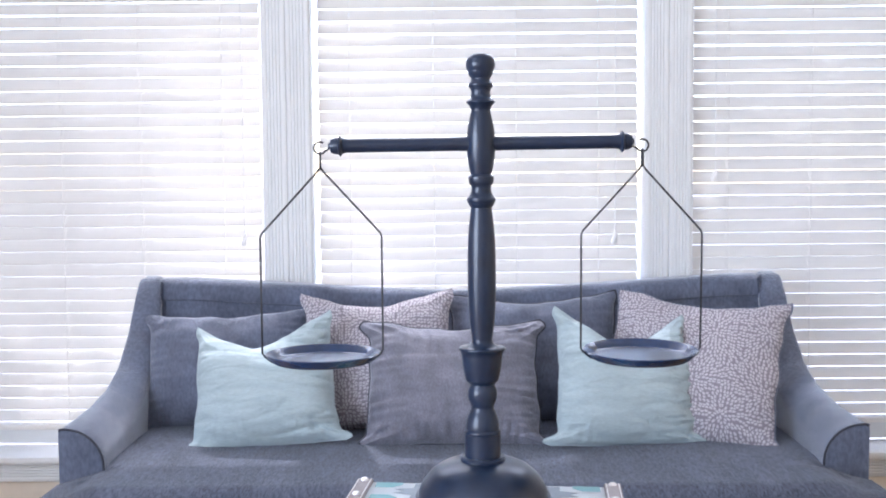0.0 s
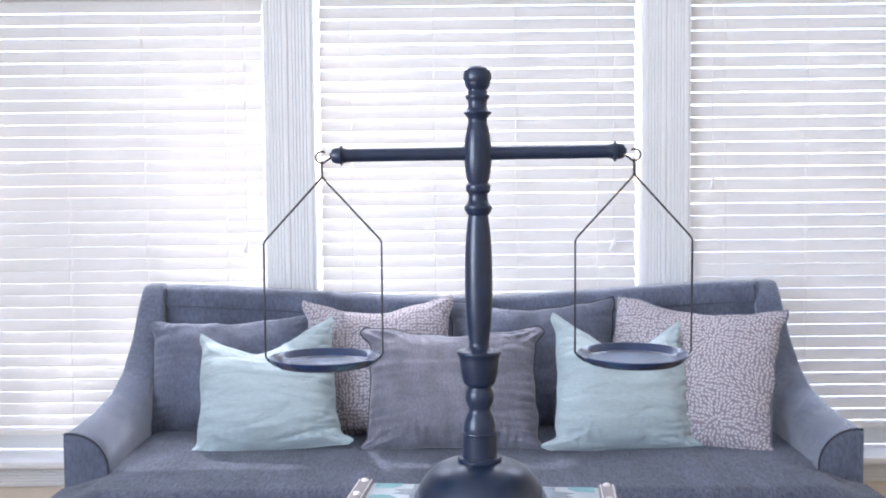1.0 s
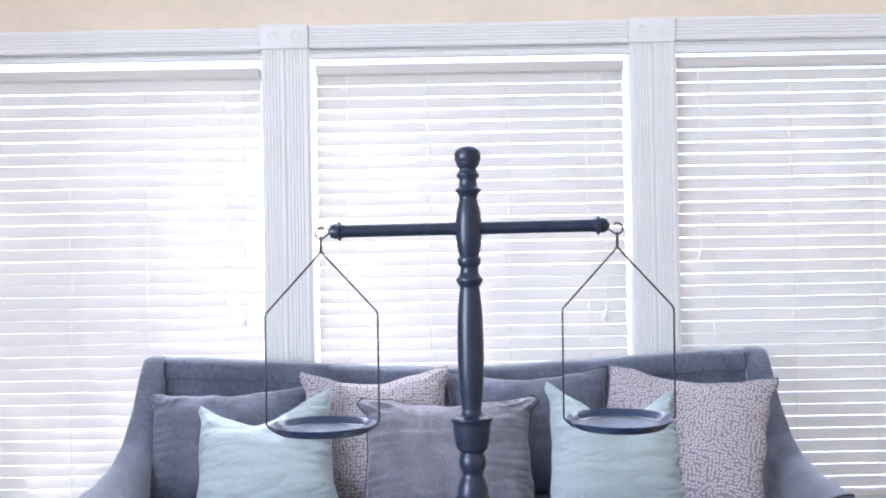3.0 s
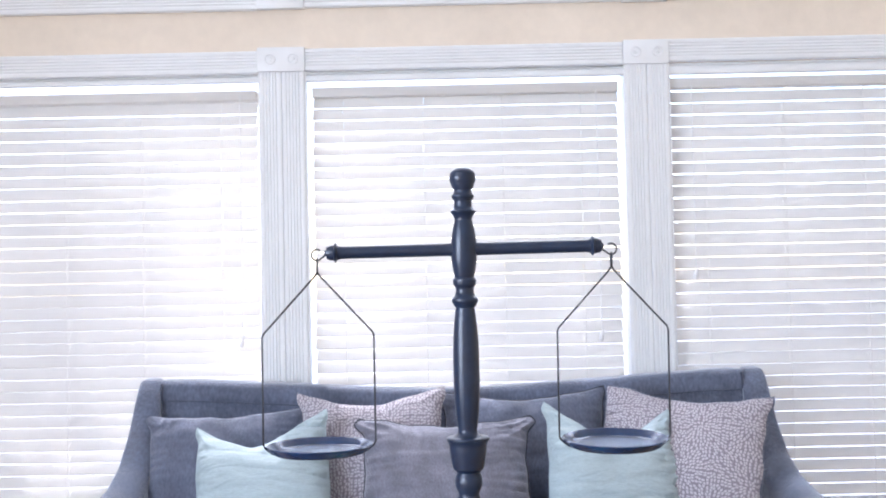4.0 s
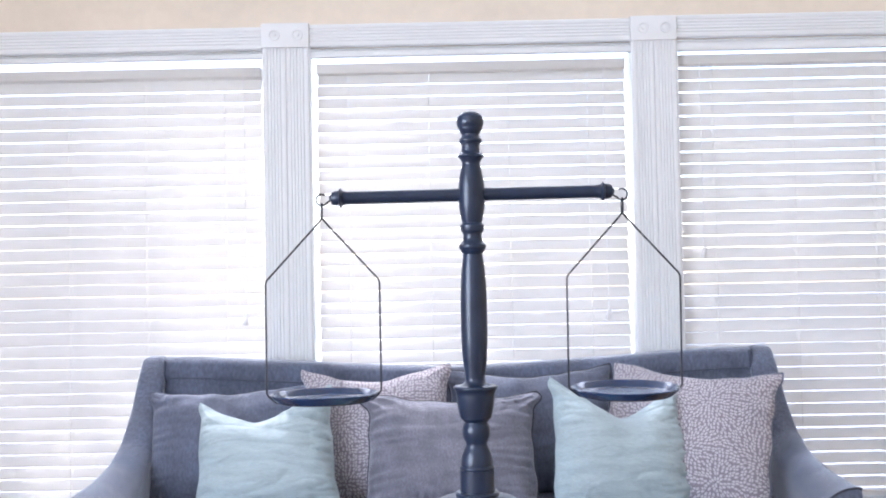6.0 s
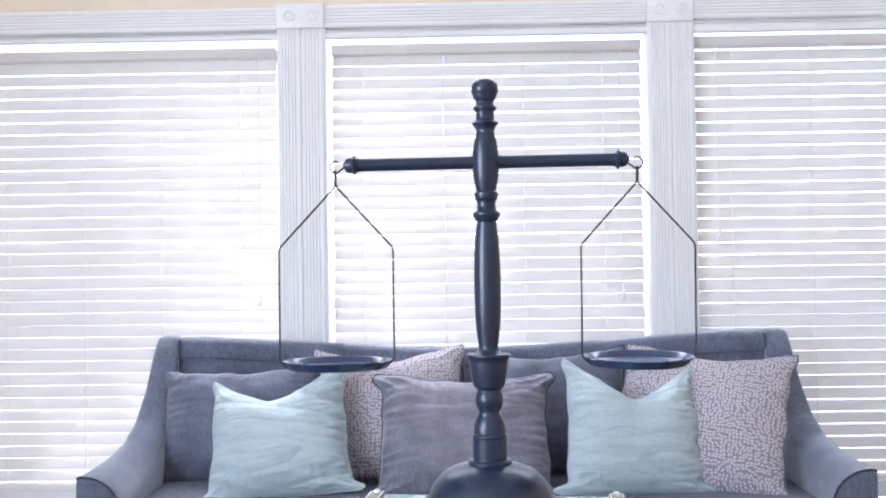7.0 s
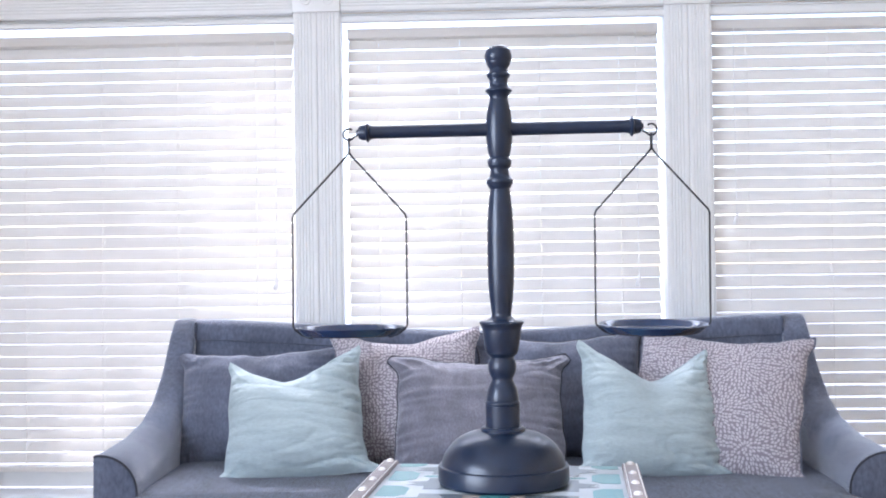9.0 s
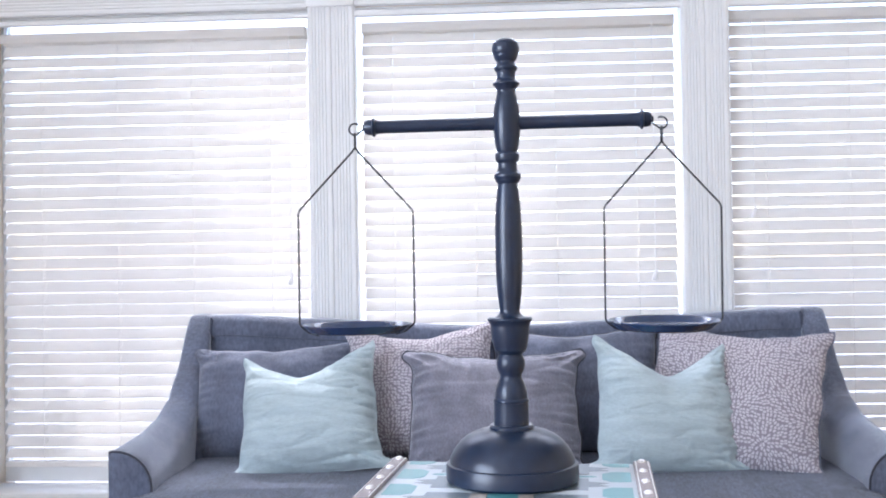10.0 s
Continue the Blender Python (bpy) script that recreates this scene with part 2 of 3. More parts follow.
bm = bmesh.new()
xs = [X0] + [v for a, b in OPEN for v in (a - BACK, b + BACK)] + [X1]
for k in range(0, 8, 2):
    box(xs[k], xs[k + 1], IN, OUT, 0, TOP + 0.15, bm=bm)
for a, b in OPEN:
    box(a - BACK, b + BACK, IN, OUT, 0, SILL - 0.03, bm=bm)
    box(a - BACK, b + BACK, IN, OUT, HEAD + BACK, T_SILL, bm=bm)
    box(a - BACK, b + BACK, IN, OUT, T_HEAD, TOP + 0.15, bm=bm)
wall_north = tagged(part("wall_north", bm, M_WALL, smooth=False), "beige painted wall with a row of tall windows", "wall", kind="structure")
tagged(part("wall_east", box(X1, X1 + 0.2, Y0 - 0.2, OUT, 0, TOP + 0.15), M_WALL, smooth=False), "plain beige painted side wall", "wall", kind="structure")
tagged(part("wall_south", box(X0, X1, Y0 - 0.2, Y0, 0, TOP + 0.15), M_WALL, smooth=False), "plain beige painted wall behind", "wall", kind="structure")
bm = bmesh.new()
for b in ((Y0 - 0.2, -2.35, 0, TOP + 0.15), (0.35, OUT, 0, TOP + 0.15), (-2.35, 0.35, 0, 0.6), (-2.35, 0.35, 2.6, TOP + 0.15)):
    box(X0 - 0.2, X0, b[0], b[1], b[2], b[3], bm=bm)
tagged(part("wall_west", bm, M_WALL, smooth=False), "beige painted side wall with an opening added for the fill lamp", "wall", kind="structure")

# window casings: fluted uprights, head and apron mouldings, corner blocks
trim = structure("trim", "white painted fluted window casings with corner blocks", "trim")
UP = [(-1.989, -1.827), (-0.679, -0.517), (0.617, 0.772), (1.908, 2.070)]
for k, (a, b) in enumerate(UP):
    half = (b - a) / 2
    for j in range(2):
        p = part("upright_casing", extrude_profile(fluted(half - 0.0008, 5), HEAD - SILL + 0.004), M_TRIM, trim)
        p.matrix_world = pose(a + j * half, 3.60, SILL - 0.004)
    p = part("corner_block", box(a - 0.006, b + 0.001, 3.592, IN, HEAD, 2.050, 0.004), M_TRIM, trim)
    for j in range(2):
        cx = a + (j + 0.5) * half
        bm = lathe([(0.020, 0.0), (0.020, 0.003), (0.0175, 0.0045), (0.015, 0.003), (0.0145, 0.001), (0.0075, 0.001), (0.0065, 0.004), (0.003, 0.005)], 28)
        q = part("rosette", bm, M_TRIM, p)
        q.matrix_world = pose(cx, 3.592, (HEAD + 2.05) / 2, 90, 0, 0)
    p = part("corner_block", box(a - 0.006, b + 0.001, 3.592, IN, 2.188, 2.275, 0.004), M_TRIM, trim)
    for j in range(2):
        bm = lathe([(0.020, 0.0), (0.020, 0.003), (0.0175, 0.0045), (0.015, 0.003), (0.0145, 0.001), (0.0075, 0.001), (0.0065, 0.004), (0.003, 0.005)], 28)
        q = part("rosette", bm, M_TRIM, p)
        q.matrix_world = pose(a + (j + 0.5) * half, 3.592, 2.2315, 90, 0, 0)
    for j in range(2):
        p = part("upright_casing", extrude_profile(fluted(half - 0.0008, 5), T_HEAD - 2.275), M_TRIM, trim)
        p.matrix_world = pose(a + j * half, 3.60, 2.275)
for (a, b), dz in zip(OPEN, DROP):
    for z in (HEAD + 0.0015 + dz, 2.192 + dz):
        p = part("head_casing", extrude_profile(fluted(0.080, 5), b - a - 0.009), M_TRIM, trim)
        p.matrix_world = Matrix(((0, 0, 1, a + 0.002), (0, 1, 0, 3.60), (1, 0, 0, z), (0, 0, 0, 1)))
p = part("sill_board", box(-2.03, 2.12, 3.545, IN + 0.1, SILL - 0.03, SILL - 0.006, 0.006), M_TRIM, trim)
p = part("apron", extrude_profile(fluted(0.075, 5), 3.98), M_TRIM, trim)
p.matrix_world = Matrix(((0, 0, 1, -1.95), (0, 1, 0, 3.60), (1, 0, 0, 0.178), (0, 0, 0, 1)))

# window units: jamb lining, sash, glass
for k, (a, b) in enumerate(OPEN):
    win = structure("window_%d" % (k + 1), "white framed sash window behind a blind", "window")
    bm = box(a, a + 0.004, 3.605, 3.632, SILL - 0.006, HEAD)
    box(b - 0.004, b, 3.605, 3.632, SILL - 0.006, HEAD, bm=bm)
    part("jamb", bm, M_TRIM, win, smooth=False)
    l, r, top = a - BACK + 0.001, b + BACK - 0.001, HEAD + BACK - 0.001
    bm = box(l, l + 0.012, 3.74, 3.79, SILL - 0.006, top)
    box(r - 0.012, r, 3.74, 3.79, SILL - 0.006, top, bm=bm)
    for z0, z1 in ((SILL - 0.006, SILL + 0.05), (top - 0.012, top)):
        box(l + 0.012, r - 0.012, 3.742, 3.788, z0, z1, bm=bm)
    part("sash_frame", bm, M_TRIM, win, smooth=False)
    pane = part("pane", box(l + 0.013, r - 0.013, 3.762, 3.766, SILL + 0.051, top - 0.013), M_GLASS, win, smooth=False)
    pane.visible_shadow = False
    win = structure("window_%d" % (k + 4), "upper transom window with white frame", "window")
    bm = box(a - BACK, a + 0.045, 3.74, 3.79, T_SILL, T_HEAD)
    box(b - 0.045, b + BACK, 3.74, 3.79, T_SILL, T_HEAD, bm=bm)
    box(a + 0.045, b - 0.045, 3.742, 3.788, T_SILL, T_SILL + 0.045, bm=bm)
    box(a + 0.045, b - 0.045, 3.742, 3.788, T_HEAD - 0.045, T_HEAD, bm=bm)
    part("window_frame", bm, M_TRIM, win, smooth=False)
    pane = part("pane", box(a + 0.046, b - 0.046, 3.762, 3.766, T_SILL + 0.046, T_HEAD - 0.046), M_GLASS, win, smooth=False)
    pane.visible_shadow = False


# Unseen window, added to frame the fill lamp's opening.
win = structure("window_7", "unseen window added in the side wall for the fill lamp", "window")
bm = box(X0 - 0.13, X0 - 0.07, -2.35, -2.29, 0.6, 2.6)
for b in ((0.29, 0.35, 0.6, 2.6), (-1.03, -0.97, 0.66, 2.54), (-2.29, 0.29, 0.6, 0.66), (-2.29, 0.29, 2.54, 2.6)):
    box(X0 - 0.13, X0 - 0.07, b[0], b[1], b[2], b[3], bm=bm)
part("window_frame", bm, M_TRIM, win, smooth=False)
for a, b in ((-2.289, -1.031), (-0.969, 0.289)):
    pane = part("pane", box(X0 - 0.103, X0 - 0.099, a, b, 0.661, 2.539), M_GLASS, win, smooth=False)
    pane.visible_shadow = False


# ---- blinds ----
def slat_mesh(length, holes):
    """A slightly crowned slat, x along it, lying flat with its width in y, with a slot for each ladder cord."""
    xs = [-length / 2] + [x + d for x in holes for d in (-0.0005, 0.0005)] + [length / 2]
    ys = [(k / 6 - 0.5) * 0.050 for k in range(7)]
    bm = bmesh.new()
    skin = {}
    for i, x in enumerate(xs):
        for j, y in enumerate(ys):
            z = 0.0022 * (1 - (y / 0.025) ** 2)
            for side in (0, 1):
                skin[i, j, side] = bm.verts.new((x, y, z - 0.0028 * side))
    cells = {(i, j) for i in range(len(xs) - 1) for j in range(6) if not (i % 2 == 1 and 1 <= j <= 4)}
    for i, j in cells:
        ring = [(i, j), (i + 1, j), (i + 1, j + 1), (i, j + 1)]
        bm.faces.new([skin[p + (0,)] for p in ring])
        bm.faces.new([skin[p + (1,)] for p in reversed(ring)])
        for k, beside in enumerate(((i, j - 1), (i + 1, j), (i, j + 1), (i - 1, j))):
            if beside not in cells:
                p, q = ring[k], ring[(k + 1) % 4]
                bm.faces.new((skin[q + (0,)], skin[p + (0,)], skin[p + (1,)], skin[q + (1,)]))
    return mesh_of(bm, M_SLAT)


def blind(a, b, dz, tilt, cords, tassel, first, pitch, leak, ends, rng):
    """A horizontal blind between a and b: valance, headrail, slats, ladder cords, bottom rail, a tilt cord."""
    y = 3.668
    bl = thing("window_blind", "white horizontal slat blind, lowered, slats tilted, in a window", "blind", group="blinds in the windows")
    outline = [(0, 0.018), (0, 0.004), (0.003, 0.001), (0.012, 0), (0.026, 0.002), (0.034, 0.006), (0.0385, 0.0075), (0.0395, 0.001), (0.043, -0.001), (0.0465, 0.0005), (0.049, 0.004), (0.049, 0.018)]
    low, deep = 1.910 + dz + leak, 0.049 - leak
    outline = [(x * deep / 0.049, d) for x, d in outline]
    p = part("valance", extrude_profile(outline, b - a - 0.003), M_TRIM, bl, "white moulded valance strip")
    p.matrix_world = Matrix(((0, 0, 1, a + 0.0015), (0, 1, 0, 3.608), (1, 0, 0, low), (0, 0, 0, 1)))
    part("headrail", box(a + ends[0], b - ends[1], 3.636, 3.695, 1.877 + dz, 1.911 + dz, 0.002), M_SLAT, bl)
    z, mid = first + dz, (a + ends[0] + b - ends[1]) / 2
    me = slat_mesh(b - a - ends[0] - ends[1], [x - mid for x in cords])
    while z > SILL + 0.105:
        s = new("slat", me)
        s.parent = bl
        s.matrix_world = pose(mid + rng.uniform(-0.002, 0.002), y + rng.uniform(-0.001, 0.001), z, tilt + 9 * (z - 1.2) - 20 * max(0.0, 0.98 - z) + rng.gauss(0, 2.0), rng.uniform(-0.13, 0.13), rng.uniform(-0.1, 0.1))
        z -= pitch
    part("bottom_rail", box(a + ends[0] + 0.002, b - ends[1] - 0.002, y - 0.024, y + 0.024, z - 0.004, z + 0.014, 0.004), M_SLAT, bl)
    for x in cords:
        for dy, r in ((-0.0265, 0.0011), (0.0265, 0.0006)):
            part("ladder_cord", tube([(x, y + dy, 1.89), (x + 0.001, y + dy, 1.1), (x, y + dy, z + 0.01)], r, 6), M_SLAT, bl)
    tx, tz = tassel
    part("pull_cord", tube([(tx, y - 0.034, 1.89), (tx + 0.001, y - 0.036, 1.4), (tx, y - 0.036, tz + 0.02)], 0.0016, 6), M_CORD, bl)
    p = part("tassel", lathe([(0.002, 0.02), (0.005, 0.016), (0.007, 0.0), (0.0095, -0.02), (0.008, -0.024)], 16), M_CORD, bl)
    p.matrix_world = pose(tx, y - 0.036, tz, 8, 12, 0)
    return bl


rng = random.Random(5)
blind(*OPEN[0], DROP[0], 52, (-1.66, -1.383, -1.11, -0.827), (-0.755, 1.015), 1.854, 0.0427, 0.024, (0.020, 0.018), rng)
blind(*OPEN[1], DROP[1], 50, (-0.39, -0.101, 0.181, 0.462), (0.517, 1.012), 1.862, 0.0432, 0.018, (0.020, 0.020), rng)
blind(*OPEN[2], DROP[2], 49, (0.905, 1.187, 1.47, 1.75), (0.857, 1.222), 1.848, 0.0427, 0.009, (0.007, 0.020), rng)


# ---- sofa ----
def smooth_path(keys, n):
    """n + 1 points along keys by Catmull-Rom."""
    ks = [Vector(k) for k in keys]
    ks = [2 * ks[0] - ks[1]] + ks + [2 * ks[-1] - ks[-2]]
    out = []
    for i in range(n + 1):
        f = i / n * (len(ks) - 3)
        k = min(int(f), len(ks) - 4)
        t = f - k
        p0, p1, p2, p3 = ks[k:k + 4]
        out.append(0.5 * (2 * p1 + (p2 - p0) * t + (2 * p0 - 5 * p1 + 4 * p2 - p3) * t * t + (3 * p1 - p0 - 3 * p2 + p3) * t ** 3))
    return out


def loft(sections, bm=None, caps=True):
    """A skin over closed sections of equal point count."""
    bm = bm or bmesh.new()
    rings = [[bm.verts.new(p) for p in s] for s in sections]
    n = len(rings[0])
    for a, b in zip(rings, rings[1:]):
        for k in range(n):
            bm.faces.new((a[k], a[(k + 1) % n], b[(k + 1) % n], b[k]))
    if caps:
        bm.faces.new(rings[0])
        bm.faces.new(rings[-1])
    return bm


def sofa_arm(side):
    """One arm: low and rolled in front, sweeping up at the back into the corner of the backrest."""
    # y, height of the top, outer x, inner x
    keys = [(2.735, 0.573, 1.047, 0.930), (2.80, 0.576, 1.046, 0.933), (2.95, 0.584, 1.045, 0.939), (3.10, 0.608, 1.045, 0.946),
            (3.22, 0.655, 1.047, 0.952), (3.33, 0.745, 1.048, 0.958), (3.42, 0.852, 1.050, 0.966), (3.47, 0.893, 1.053, 0.974), (3.535, 0.897, 1.053, 0.978)]
    ys = [k[0] for k in keys]
    secs = []
    for i in range(41):
        y = ys[0] + (ys[-1] - ys[0]) * i / 40
        top, xo, xi = (float(np.interp(y, ys, [k[c] for k in keys])) for c in (1, 2, 3))
        f = min(1, max(0, (y - 3.0) / 0.4))
        r = 0.10 * (1 - f) + 0.03 * f
        r = min(r, xo - xi - 0.012)
        ring = [(side * xi, y, 0.10), (side * xi, y, 0.25)]
        for k in range(9):
            a = math.pi / 2 * k / 8
            ring.append((side * (xi + r - r * math.cos(a)), y, top - r * 0.95 + r * 0.95 * math.sin(a)))
        for k in range(5):
            a = math.pi / 2 * k / 4
            ring.append((side * (xo - 0.012 + 0.012 * math.sin(a)), y, top - 0.012 + 0.012 * math.cos(a)))
        ring += [(side * xo, y, 0.3), (side * (xo - 0.01), y, 0.10)]
        secs.append([Vector(p) for p in ring])
    return secs


def top_of_back(x):
    return 0.846 + 0.048 * (math.sqrt(min(1.0, abs(x) / 0.88) ** 2 + 0.02) - 0.1414) / 0.8686


def build_sofa():
    sofa = thing("sofa", "slate grey velvet sofa with sloping arms and bench seat", "sofa", pose(-0.020, 0, 0))
    for side in (-1, 1):
        secs = sofa_arm(side)
        bm = loft(secs)
        arm = part("arm", bm, M_SOFA, sofa, sharp=35)
        front = [Vector((p.x, p.y - 0.004, p.z)) for p in secs[0]]
        # welt round the front panel
        part("piping", tube(front[1:-4], 0.0034, 6), M_PIPE, arm)
        panel = [[Vector((p.x, p.y + d, p.z)) for p in secs[0]] for d in (-0.006, 0.0)]
        c = sum((p for p in panel[0]), Vector()) / len(panel[0])
        panel[0] = [c + (p - c) * 0.95 for p in panel[0]]
        part("front_panel", loft(panel), M_SOFA, arm, sharp=50)
    # backrest: outer shell with a curved top, and an inset padded panel
    secs = []
    n = 48
    for i in range(n + 1):
        x = -0.976 + 1.952 * i / n
        t = top_of_back(x)
        ring = [(x, 3.36, 0.30), (x, 3.425, t - 0.10), (x, 3.437, t - 0.075), (x, 3.432, t - 0.06), (x, 3.44, t - 0.02), (x, 3.455, t - 0.005), (x, 3.475, t), (x, 3.52, t),
                (x, 3.535, t - 0.012), (x, 3.54, 0.30), (x, 3.54, 0.12), (x, 3.36, 0.12)]
        secs.append([Vector(p) for p in ring])
    part("backrest", loft(secs), M_SOFA, sofa, sharp=60)
    for side in (-1, 1):
        part("back_seam", tube([(side * 0.968, 3.436, 0.886), (side * 0.972, 3.425, 0.80), (side * 0.972, 3.40, 0.62)], 0.004, 6), M_WELT, sofa)
    seam = []
    for i in range(41):
        x = -0.962 + 1.924 * i / 40
        seam.append((x, 3.4335, top_of_back(x) - 0.066))
    part("back_seam", tube(seam, 0.0022, 6), M_WELT, sofa)
    # seat cushion with a crowned top and T-shaped front
    bm = bmesh.new()
    nx, ny = 60, 24
    grid = {}
    for i in range(nx + 1):
        for j in range(ny + 1):
            u, v = i / nx, j / ny
            y = 2.50 + v * 0.90
            half = 1.035 if y < 2.715 else 0.942
            x = (2 * u - 1) * half
            e = min(1, (1 - abs(2 * u - 1)) * half / 0.06)
            g = min(1, v * 0.90 / 0.04)
            z = 0.453 + 0.020 * math.sqrt(max(0, 1 - (1 - g) ** 2)) * (1 - 0.3 * (1 - e) ** 2) + 0.004 * noise.noise(Vector((x * 3, y * 3, 0)))
            # the wings in front of the arms sag
            wing = min(1.0, max(0.0, (abs(x) - 0.915) / 0.05)) * min(1.0, max(0.0, (2.80 - y) / 0.06))
            z -= 0.026 * wing * wing * (3 - 2 * wing)
            grid[i, j] = bm.verts.new((x, y, z))
    for i in range(nx):
        for j in range(ny):
            bm.faces.new((grid[i, j], grid[i + 1, j], grid[i + 1, j + 1], grid[i, j + 1]))
    rim = [grid[i, 0] for i in range(nx + 1)] + [grid[nx, j] for j in range(1, ny + 1)] + [grid[i, ny] for i in range(nx - 1, -1, -1)] + [grid[0, j] for j in range(ny - 1, 0, -1)]
    low = [bm.verts.new((p.co.x, p.co.y, 0.315)) for p in rim]
    m = len(rim)
    for k in range(m):
        bm.faces.new((rim[k], low[k], low[(k + 1) % m], rim[(k + 1) % m]))
    bm.faces.new(low)
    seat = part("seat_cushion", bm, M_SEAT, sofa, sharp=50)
    part("piping", tube([(-1.03, 2.497, 0.420), (-0.97, 2.497, 0.422), (-0.91, 2.497, 0.452), (0, 2.497, 0.453), (0.91, 2.497, 0.452), (0.97, 2.497, 0.422), (1.03, 2.497, 0.420)], 0.005, 6), M_WELT, seat)
    part("base", box(-1.03, 1.03, 2.55, 3.5, 0.12, 0.312, 0.015), M_SOFA, sofa)
    for sx in (-0.98, 0.98):
        for sy in (2.62, 3.46):
            p = part("leg", lathe([(0.018, 0.0), (0.03, 0.12)], 16), M_WOOD, sofa, "dark wooden leg")
            p.matrix_world = pose(sx - 0.012, sy, 0)
    return sofa


build_sofa()


# ---- cushions ----
def pillow(label, mat, w, h, thick, at, notch=0.0, notch_at=0.0, piping=None, seed=0, tuck=0.035, ears=0.02, taper=1.0, wrinkle=0.002, rip_size=0.004, ear_top=0.25, drop=(0.0, 0.0), pleat=0.0):
    """A stuffed square cushion standing on its lower edge: x across, z up, front towards -y."""
    p = thing("cushion", label, "cushion", at, group="cushions on the sofa")
    bm = bmesh.new()
    n = 110
    off = Vector((seed * 7.3, seed * 3.1, 0))
    def place(u, v, side):
        a, b = 2 * u - 1, 2 * v - 1
        # edges draw in between the corners
        px = a * (w / 2) * (1 - tuck * (1 - b * b) / 0.5 * (abs(a) ** 3) * 0.5)
        pz = h / 2 + b * (h / 2) * (1 - tuck * (1 - a * a) / 0.5 * (abs(b) ** 3) * 0.5)
        ear = math.exp(-((b + 0.94) / 0.07) ** 2) + ear_top * math.exp(-((b - 0.90) / 0.11) ** 2)
        px += ears * ear * math.copysign(abs(a) ** 4, a)
        px *= 1 - (1 - taper) * v
        if notch:
            d = (a - notch_at) / (1 + notch_at if a < notch_at else 1 - notch_at)
            fall = 1 - (math.sqrt(d * d + 0.07) - 0.2646) / 0.7698
            pz -= notch * fall * v ** 1.8
        pz -= v ** 2 * (drop[0] * max(0.0, -a) + drop[1] * max(0.0, a))
        px += 0.007 * noise.noise(Vector((pz * 15, a, 3)) + off) * abs(a) ** 5
        pz += 0.007 * noise.noise(Vector((px * 15, b, 9)) + off) * abs(b) ** 5 * (1 if b > 0 else 0.3)
        t = ((1 - abs(a) ** 2.6) * (1 - abs(b) ** 2.6)) ** 0.55
        if notch:
            d = (a - notch_at) / 0.4
            t *= 1 - 0.3 * math.exp(-d * d) * v ** 2
        crease = noise.noise(Vector((px * 7, pz * 7, side * 3)) + off) * 0.012 + noise.noise(Vector((px * 16, pz * 30, side)) + off) * 0.006
        edge = (max(abs(a), abs(b))) ** 3
        fold = (1 - abs(noise.noise(Vector((px * 4.5 + pz * 3, pz * 17, side * 2 + 5)) + off))) ** 5
        crease += wrinkle * (fold - 0.25) * (0.35 + 0.65 * max(0.0, a))
        fine = (1 - abs(noise.noise(Vector((px * 11 - pz * 6, pz * 46, side * 2 + 1)) + off))) ** 4
        crease += wrinkle * 0.95 * (fine - 0.3) * abs(a) ** 1.5 * (1.0 if a > 0 else 0.2)
        run = pz if abs(a) > abs(b) else px
        gather = 0.5 + noise.noise(Vector((run * 9, a + b, 7)) + off)
        rip = math.sin(run * 200 + seed + 4 * noise.noise(Vector((run * 14, a, b)) + off)) * rip_size * gather * edge * (1 - edge ** 8)
        if pleat:
            # folds that fan out from the corners
            cx, cz = 1.02 - abs(a), 1.02 - abs(b)
            far, turn = math.hypot(cx, cz), math.atan2(cz, cx)
            swing = noise.noise(Vector((far * 2.2, math.copysign(2, a) + seed, math.copysign(3, b)))) * 0.9
            crease += pleat * (abs(math.sin(turn * 5.5 + swing * 2.5 + seed)) ** 0.7 - 0.6) * math.exp(-(far / 0.55) ** 2) * min(1.0, far * 5)
        y = side * (thick / 2) * t + (crease * (0.55 + 0.45 * edge) + rip) * min(1, t * 3)
        return (px, y, pz)
    front, back = {}, {}
    for i in range(n + 1):
        for j in range(n + 1):
            u, v = 0.5 - 0.5 * math.cos(math.pi * i / n), 0.5 - 0.5 * math.cos(math.pi * j / n)
            front[i, j] = bm.verts.new(place(u, v, -1))
            back[i, j] = front[i, j] if i in (0, n) or j in (0, n) else bm.verts.new(place(u, v, 1))
    for i in range(n):
        for j in range(n):
            bm.faces.new((front[i, j], front[i + 1, j], front[i + 1, j + 1], front[i, j + 1]))
            bm.faces.new((back[i, j], back[i, j + 1], back[i + 1, j + 1], back[i + 1, j]))
    rim = [front[i, 0].co.copy() for i in range(n)] + [front[n, j].co.copy() for j in range(n)] + [front[i, n].co.copy() for i in range(n, 0, -1)] + [front[0, j].co.copy() for j in range(n, 0, -1)]
    part("cover", bm, mat, p, sharp=80)
    if piping:
        part("piping", tube(rim, 0.0034, 6, closed=True), piping, p)
    else:
        part("seam", tube(rim, 0.0022, 5, closed=True), mat, p)
    return p


def stand(x, y, z, lean, roll=0, yaw=0):
    return pose(x, y, z, -lean, roll, yaw)


